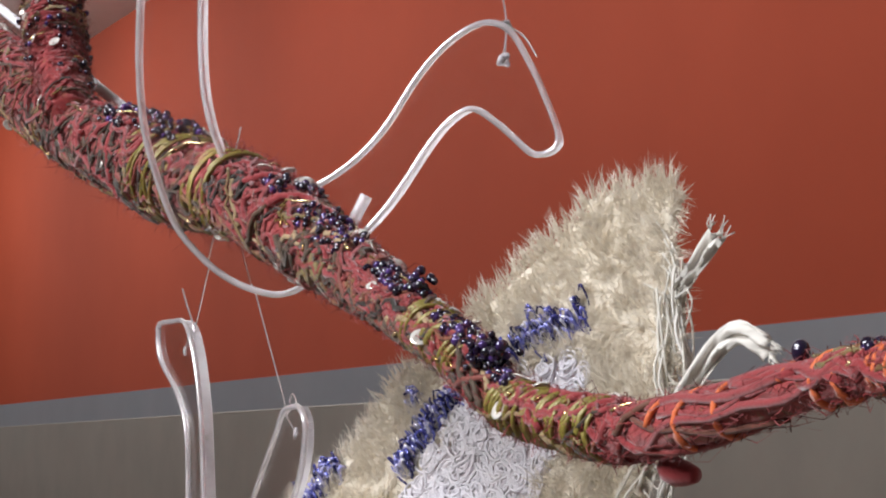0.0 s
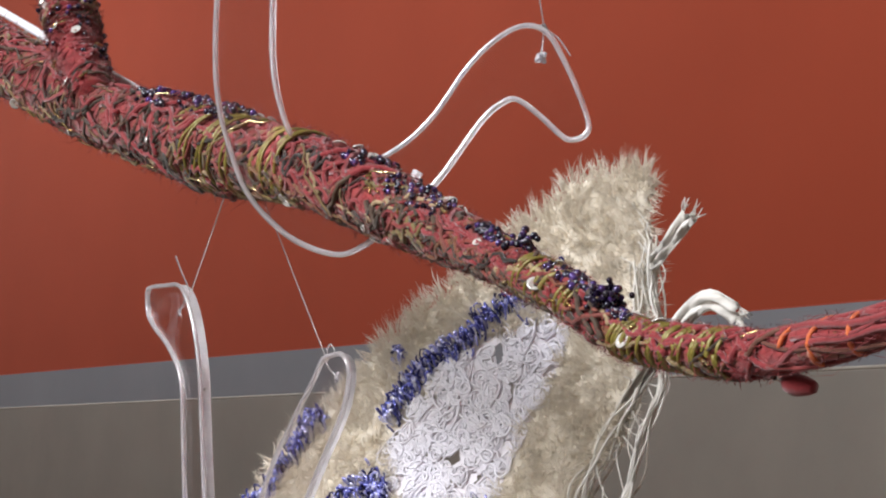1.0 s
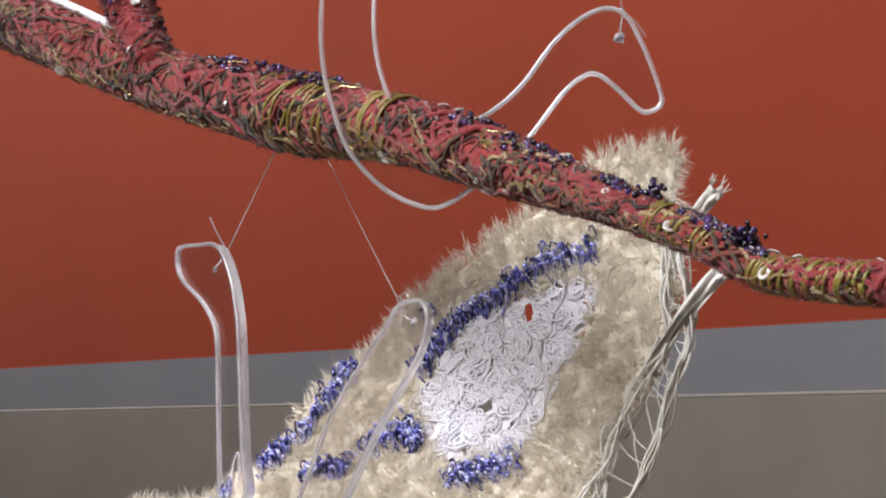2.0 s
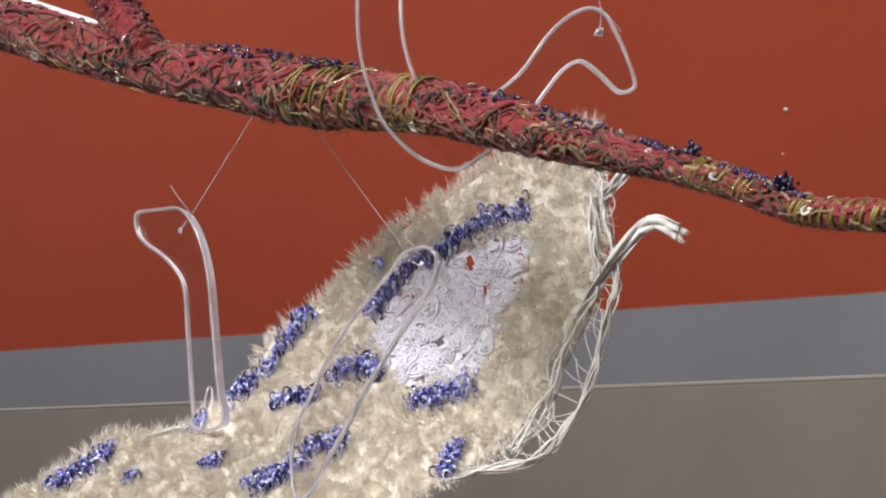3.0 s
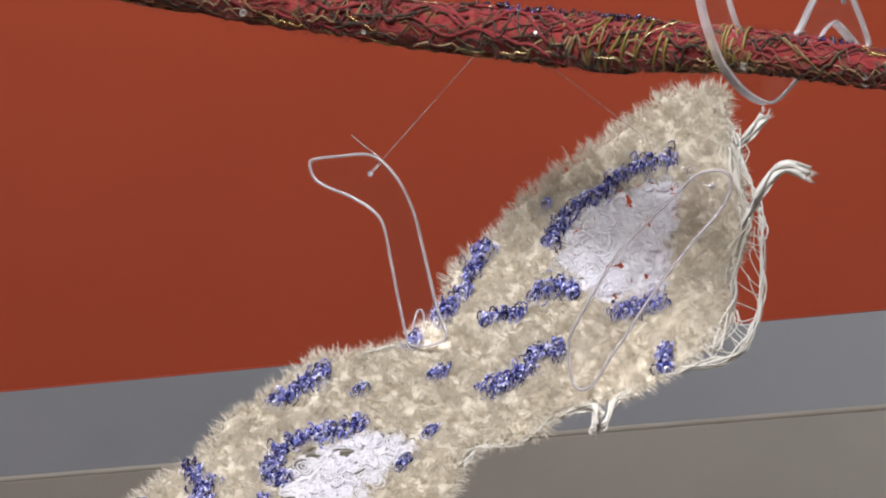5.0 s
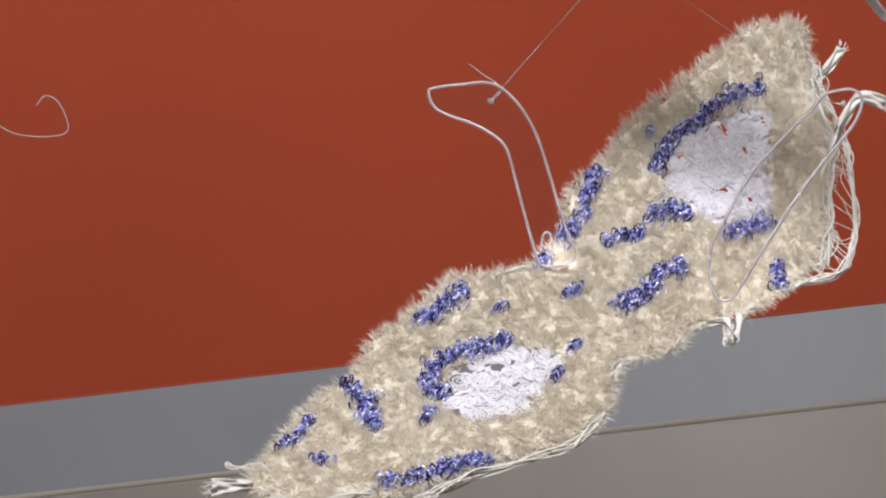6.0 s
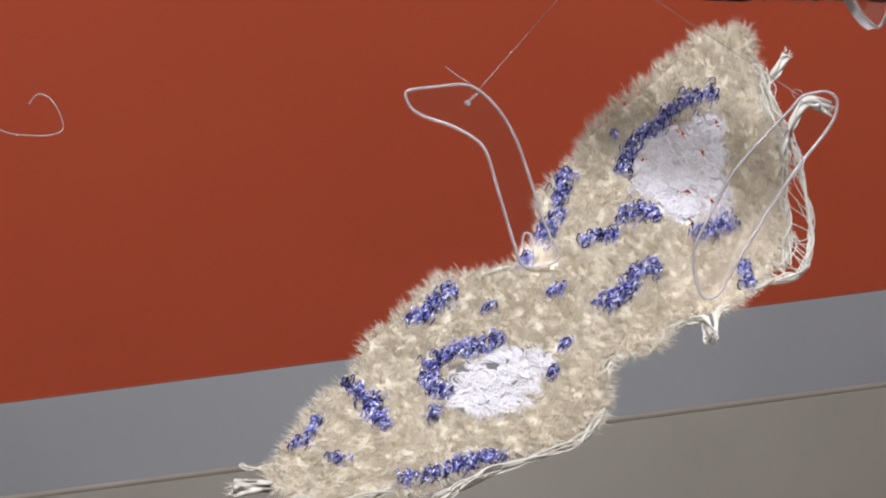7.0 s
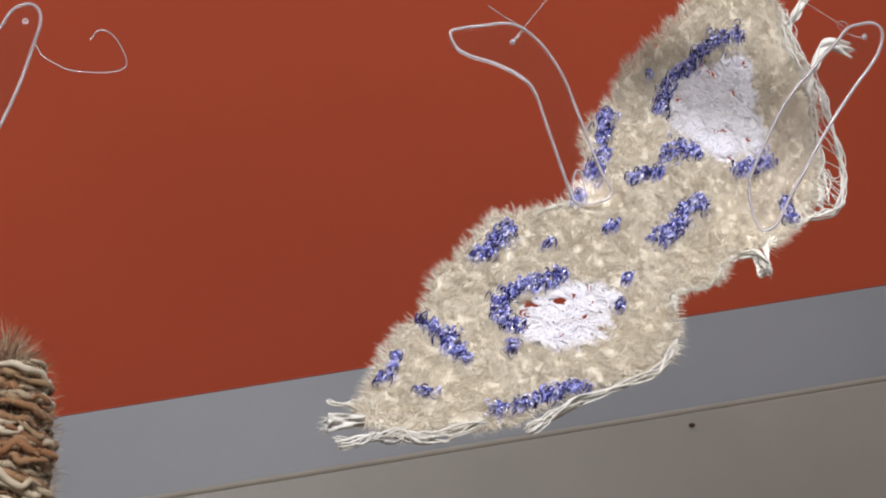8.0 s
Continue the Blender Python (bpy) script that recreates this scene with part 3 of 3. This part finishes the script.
def beads(cordo, c, f0, f1, a0, a1, count, size, lift=1.0):
    s = Shape()
    for _ in range(count):
        ball(s, c.at(rng.uniform(f0, f1), rng.uniform(a0, a1), lift + rng.uniform(-0.08, 0.12)), size * rng.uniform(0.7, 1.2), 5, 7)
    return part("bead_cluster", s, BEAD, cordo, "cluster of tiny black violet beads")


def sequin(cordo, c, f, a, r):
    p, o = c.at(f, a, 1.06), c.at(f, a, 0.2)
    n = (p - o) / np.linalg.norm(p - o) + nrm.normal(0, 0.35, 3)
    n /= np.linalg.norm(n)
    x = np.cross(n, (0.2, 0.1, 0.95))
    x /= np.linalg.norm(x)
    y = np.cross(n, x)
    s = Shape()
    rings = [(r, -0.00008), (r, 0.00008), (r * 0.62, -0.00018), (r * 0.16, -0.00022)]
    k = 12
    verts = [p + (x * math.cos(6.2832 * i / k) + y * math.sin(6.2832 * i / k)) * q + n * h for q, h in rings for i in range(k)]
    faces = [(g * k + i, g * k + (i + 1) % k, (g + 1) * k + (i + 1) % k, (g + 1) * k + i) for g in range(3) for i in range(k)]
    s.add(verts, faces)
    return part("sequin", s, SEQUIN, cordo)


main = Cord(SPINE)
cord_a = wrapped(main, True, "wrapped_cord", "thick red and brown yarn-wrapped cord with beads and sequins")
twig = Cord(BRANCH)
cord_b = wrapped(twig, False, "wrapped_cord", "red wool cord branch crusted with black beads")

for f0, f1, a0, a1, n, z in ((0.235, 0.275, 1.0, 2.4, 60, 0.0006), (0.28, 0.335, 1.2, 2.3, 80, 0.0005), (0.435, 0.46, 1.2, 2.4, 44, 0.0005),
                            (0.48, 0.53, 0.9, 2.2, 80, 0.00045), (0.56, 0.6, 1.0, 2.0, 60, 0.00045), (0.63, 0.68, 1.1, 2.2, 70, 0.00045),
                            (0.68, 0.71, 1.2, 2.0, 50, 0.00045), (0.925, 0.94, 1.2, 2.4, 26, 0.0005)):
    beads(cord_a, main, f0, f1, a0, a1, n, z)
# two knobs of beads that stand up from the cord, one lone bead
for f, h, n in ((0.685, 1.4, 70), (0.605, 1.2, 30)):
    s = Shape()
    q = main.at(f, 1.6, h)
    for _ in range(n):
        ball(s, q + nrm.normal(0, 0.0008, 3), 0.00045 * rng.uniform(0.7, 1.2), 5, 7)
    part("bead_cluster", s, BEAD, cord_a, "standing knob of black beads")
s = Shape()
ball(s, main.at(0.892, 1.6, 1.35), 0.0007, 7, 10, 0, 1.25)
part("bead", s, BEAD, cord_a, "single dark oval bead")
for f0, f1, n in ((0.05, 0.5, 45), (0.2, 0.42, 25), (0.3, 0.9, 40)):
    beads(cord_b, twig, f0, f1, -2.6, 3.0, n, 0.0005)

# olive gold wraps round the cord
for f0, f1, turns, a in ((0.69, 0.80, 9, 0.0), (0.285, 0.345, 4, 0.4), (0.36, 0.39, 2.5, 1.0), (0.60, 0.66, 4, 2.0)):
    for lay in range(3):
        s = Shape()
        helix(s, main, f0 + 0.004 * lay, f1 + 0.003 * lay, a + lay * 0.8, turns * (1 - 0.17 * lay), 0.00042 - 0.00008 * lay, 0.93 + 0.04 * lay, 120, 2.2)
        part("wrap", s, OLIVE, cord_a, "olive gold thread wound round")
for f0, f1, turns in ((0.855, 0.875, 2), (0.89, 0.91, 2), (0.93, 0.955, 3)):
    s = Shape()
    helix(s, main, f0, f1, 0.5, turns, 0.00032, 0.98, 60, 1.8)
    part("wrap", s, ORANGE_YARN, cord_a, "orange yarn wound round")
for _ in range(170):
    f = rng.uniform(0.03, 0.8)
    sequin(cord_a, main, f, rng.uniform(1.9, 3.9) if rng.random() < 0.75 else rng.uniform(0, 6), rng.uniform(0.0004, 0.0011))
for _ in range(10):
    sequin(cord_b, twig, rng.uniform(0.02, 0.5), rng.uniform(1.5, 4.5), rng.uniform(0.0006, 0.001))
# red petal hanging under the cord
s = Shape()
q = main.at(0.845, 4.4, 1.1)
pet = spline([q, q + np.array((0.0012, 0.0, -0.0008)), q + np.array((0.0036, 0.0008, -0.0012))], 8)
tube(s, pet, [0.0006 + 0.0006 * math.sin(math.pi * i / (len(pet) - 1)) for i in range(len(pet))], 10)
part("petal", s, WOOL_RED, cord_a, "dark red felt petal")

# silver bugle bead stick and pale beads along the front of the cord
s = Shape()
tube(s, [main.at(f, 3.0, 1.1) for f in (0.425, 0.445, 0.465, 0.485)], 0.00045, 8)
part("bugle_bead", s, SEQUIN, cord_a, "slim silver bugle bead")
for f, a, r in ((0.21, 3.0, 0.0011), (0.30, 2.9, 0.0012), (0.35, 2.5, 0.0011), (0.425, 2.6, 0.0016), (0.54, 2.9, 0.0015), (0.565, 2.9, 0.0012), (0.60, 3.0, 0.0008), (0.63, 3.0, 0.0010)):
    s = Shape()
    ball(s, main.at(f, a, 1.0), r, 7, 10, 0, 0.7)
    part("bead", s, SEQUIN, cord_a, "pale glassy bead")

# white rod behind the cord
s = Shape()
r0, r1 = np.array((-1.0792, 0.0614, 1.5726)), np.array((-1.0183, 0.0614, 1.5524))
d = (r1 - r0) / np.linalg.norm(r1 - r0)
tube(s, [r0 - d * 0.16, r0 - d * 0.08, r0, r1, r1 + d * 0.004], 0.0009, 14)
rod = part("rod", s, ROD, None, "glossy white plastic rod behind the cord")
tagged(rod, category="rod")


# ---- clear acrylic cut-outs ----
def cutout(name, label, org, ex, ez, outline, thick, steps=5, holes=()):
    """A flat plate cut along a smooth outline (millimetres), with a frosted rounded edge."""
    org, ex, ez = np.array(org), np.array(ex), np.array(ez)
    n = np.cross(ex, ez)
    ring = spline(outline, steps, True)
    root = thing(name, label, "acrylic figure", "clear acrylic figures")
    place = lambda p, h: org + (ex * p[0] + ez * p[1]) * 0.001 + n * h
    k = len(ring)
    s = Shape()
    s.add([place(p, thick / 2) for p in ring] + [place(p, -thick / 2) for p in ring], [tuple(range(k)), tuple(range(2 * k - 1, k - 1, -1))])
    s.f = [s.f[0], s.f[1]]
    side = [(i, k + i, k + (i + 1) % k, (i + 1) % k) for i in range(k)]
    s.f += side
    s.m = [0, 0] + [1] * k
    ob = part("plate", s, [CLEAR, CUT_EDGE], root, "clear polished acrylic sheet", False)
    bm = bmesh.new()
    bm.from_mesh(ob.data)
    bmesh.ops.recalc_face_normals(bm, faces=bm.faces)
    bmesh.ops.triangulate(bm, faces=[f for f in bm.faces if len(f.verts) > 4])
    bm.to_mesh(ob.data)
    bm.free()
    ob.visible_shadow = False
    # pale tube added on the outline to paint the cut edge's bright line
    s = Shape()
    tube(s, [place(p, thick / 2) for p in ring], 0.00042, 6, True)
    part("rim", s, CUT_EDGE, root, "pale tube added for the bright line of the cut rim")
    for hx, hy, hr in holes:
        s = Shape()
        ringp = [place((hx + hr * math.cos(6.2832 * i / 14), hy + hr * math.sin(6.2832 * i / 14)), 0) for i in range(14)]
        tube(s, ringp, 0.00022, 6, True)
        part("eyelet", s, CUT_EDGE, root, "small drilled hole")
    return root, place


figA, pa = cutout("acrylic_figure", "clear acrylic long-necked animal cut-out hooked round the cord", (-0.9526, 0.0453, 1.5427), (0.6097, 0.7926, -0), (-0, 0, 1),
    [(-1.7, 33.2), (-2.1, 24.8), (-2.4, 16.4), (-2.4, 8), (-1.7, 1.4), (-0.2, -4.4), (2.9, -11.9), (7.3, -16.8), (11.6, -19.6), (16.6, -21), (19.9, -19.9), (23.1, -17.5), (28.3, -13), (31.9, -8.9), (36.7, -2), (39.5, 0.7), (41.9, 1.4), (45.2, -0.8), (48.5, -3.8), (50.1, -4.4), (51.9, -3.6), (52.3, -1.8), (50.4, 3.3), (48.7, 6.9), (46.2, 10.9), (42.9, 12), (38.9, 10.1), (34.8, 6), (30.1, -0.9), (25.3, -5.4), (19.5, -8.4), (15.4, -8.8), (11.2, -6.5), (8.1, -1.1), (6.3, 6.3), (5.9, 16.3), (6, 24.7), (6.3, 33.1)], 0.0026, 5, [(45.2, 7.5, 0.55)])
s = Shape()
slot = spline([pa((27.9, -8.8), 0), pa((25.9, -12.6), 0)], 8)
tube(s, slot, 0.0008, 8)
part("slot", s, CUT_EDGE, figA, "narrow cut slot with frosted walls")
figB, pb = cutout("acrylic_figure", "clear acrylic long-necked head cut-out beside the pile strip", (-1.0479, 0.0768, 1.5117), (1, 0, -0), (-0, 0, 1),
    [(-15.5, 12.5), (-12.7, 13.3), (-6.7, 13.2), (-0.7, 13), (3.5, 11), (8.1, 5.2), (11.5, -2.9), (13.3, -11.6), (15, -21), (16.5, -28.8), (18.5, -35.8), (14.2, -37.8), (9.1, -37.1), (7.8, -33.6), (6.5, -25.8), (5, -15.8), (3.4, -5.9), (0.4, -1.5), (-5.1, 2.5), (-11.4, 5.7), (-14.6, 8.4)], 0.002, 5, [(0.4, 7.9, 0.55)])
figC, pc = cutout("acrylic_figure", "clear acrylic leaf-shaped cut-out hanging before the pile strip", (-0.9578, 0.0662, 1.5047), (1, 0, -0), (0, -0.04, 0.9992),
    [(-4.3, 2.9), (-0.8, 3.6), (2.7, 3.4), (4.8, 0.7), (2.3, -5.1), (-6.7, -14), (-15.4, -23.3), (-22.4, -32), (-27.8, -38.6), (-33.4, -45.5), (-37.7, -44.6), (-38, -34.1), (-32.4, -24.8), (-24.2, -14), (-15, -5.9), (-7.7, -0.1)], 0.0012, 5, [(0, 0.1, 0.55)])
figD, pd = cutout("acrylic_figure", "clear acrylic cut-out tip with a drilled hole", (-1.1714, 0.0294, 1.5257), (1, 0, -0), (-0, 0, 1),
    [(-18.4, -8.5), (-10.9, -1.9), (-5.1, 1.9), (-1.9, 5.6), (1.7, 6.9), (4.3, 5.6), (4.6, 2.1), (2.2, -3.1), (-2.4, -12.2), (-8.4, -21.7), (-14.7, -29.6), (-21.9, -34)], 0.0018, 5, [(1.1, 2.9, 0.55)])


# ---- nylon threads ----
def thread(label, pts, r=0.00013, knot=None):
    s = Shape()
    tube(s, spline(pts, 10), r, 6)
    ob = part("nylon_thread", s, NYLON, None, label)
    tagged(ob, category="thread", group="nylon threads")
    if knot is not None:
        s = Shape()
        for _ in range(9):
            ball(s, np.array(knot) + nrm.normal(0, 0.00025, 3), 0.0004, 5, 7)
        part("knot", s, NYLON, ob, "small tied knot")
    return ob


hole_b, ear_b, tail_b = pb((0.4, 7.9), 0), pb((3.5, 11), 0), pb((-4.2, 18.6), 0)
END_A, END_B = np.array((-1.011, 0.074, 1.5523)), np.array((-1.0019, 0.0684, 1.5448))
thread("nylon thread tying an acrylic figure to the cord", [hole_b, ear_b, ear_b * 0.5 + END_A * 0.5, END_A], 0.00013, hole_b)
thread("short loose nylon thread end", [hole_b, ear_b, ear_b * 0.4 + tail_b * 0.6, tail_b], 0.00016)
thread("small clear loop at the foot of an acrylic figure", [pb(p, -0.002) for p in [(8.7, -34.5), (10.3, -28.7), (12, -28.9), (12.2, -34.2)]], 0.0003)
hole_c, top_c = pc((0, 0.1), 0), pc((-4.7, 3.5), 0)
thread("nylon thread tying an acrylic leaf to the cord", [top_c, top_c * 0.5 + END_B * 0.5, END_B], 0.0001, hole_c)
thread("small nylon loop through a drilled hole", [pc(p, -0.001) for p in [(0, 0.1), (-2.9, 1.1), (-5.5, 3.1), (-6.1, 4.7), (-4.8, 5.4), (-3.5, 4), (-5.1, 2.4)]], 0.00012)
eye_a, top_a = pa((45.2, 7.5), 0), pa((45.5, 11.9), 0)
thread("nylon thread holding up an acrylic figure", [eye_a, top_a, pa((44.4, 19.2), 0), pa((43.6, 32.4), 0)], 0.00014, eye_a)
thread("short loose nylon thread end", [top_a, pa((47.7, 10.3), 0), pa((49.5, 7.7), 0.001)], 0.00012, top_a)
thread("curled loose nylon thread end", [(-1.169, 0.0289, 1.5236), (-1.1676, 0.0289, 1.5197), (-1.1647, 0.0289, 1.5171), (-1.161, 0.0289, 1.5149), (-1.1532, 0.0289, 1.5134), (-1.1488, 0.0289, 1.5141), (-1.1486, 0.0289, 1.5174), (-1.1506, 0.0289, 1.5222), (-1.1536, 0.0289, 1.5239), (-1.156, 0.0289, 1.5217)], 0.00018)

# ---- brown wool tuft ----
s = Shape()
AX = spline([(-1.1871, 0.0294, 1.4477), (-1.1864, 0.0294, 1.441), (-1.187, 0.0294, 1.4332), (-1.1877, 0.0294, 1.4254), (-1.1888, 0.0294, 1.4152), (-1.1901, 0.0294, 1.4037)], 8)
tuft = thing("wool_bundle", "hanging bundle of brown and beige raw wool", "wool bundle")
for _ in range(190):
    i0 = rng.randrange(len(AX) - 9)
    ph, out = rng.uniform(0, 6.28), rng.uniform(0.004, 0.0085)
    lock = [AX[i0 + k] + np.array((math.cos(ph + 0.35 * k), math.sin(ph + 0.35 * k), 0)) * out + nrm.normal(0, 0.0007, 3) for k in range(9)]
    tube(s, spline(lock, 3), [0.0008 * (0.35 + math.sin(math.pi * (k + 0.5) / 25)) for k in range(25)], 7)
tube(s, AX, 0.006, 12)
part("core", s, TUFT, tuft, "felted brown wool lumps", kind="stuff")
s = Shape()
for _ in range(9000):
    p = AX[rng.randrange(len(AX))]
    d = nrm.normal(0, 1, 3)
    d /= np.linalg.norm(d)
    hair(s, p + d * 0.005, p + d * rng.uniform(0.0085, 0.0125) + nrm.normal(0, 0.0012, 3), nrm.normal(0, 0.001, 3), 0.00008)
part("fuzz", s, TUFT, tuft, "loose wool fibres", False, "stuff")

# ---- small marks on the wall and floor ----
s = Shape()
ball(s, (-0.1742, WALL_Y - 0.020, 1.7764), 0.006, 5, 8, 0, 0.7)
tagged(part("crumb", s, SPECK, None, "small dark crumb stuck to the beige panelling"), category="crumb")
for x, z, r in ((-3.7289, 2.3604, 0.006), (-3.7358, 2.2696, 0.003)):
    s = Shape()
    ball(s, (x, WALL_Y, z), r, 6, 9, 0, 0.8)
    tagged(part("paint_fleck", s, FLECK, None, "tiny pale fleck stuck to the orange wall"), category="fleck", group="flecks")
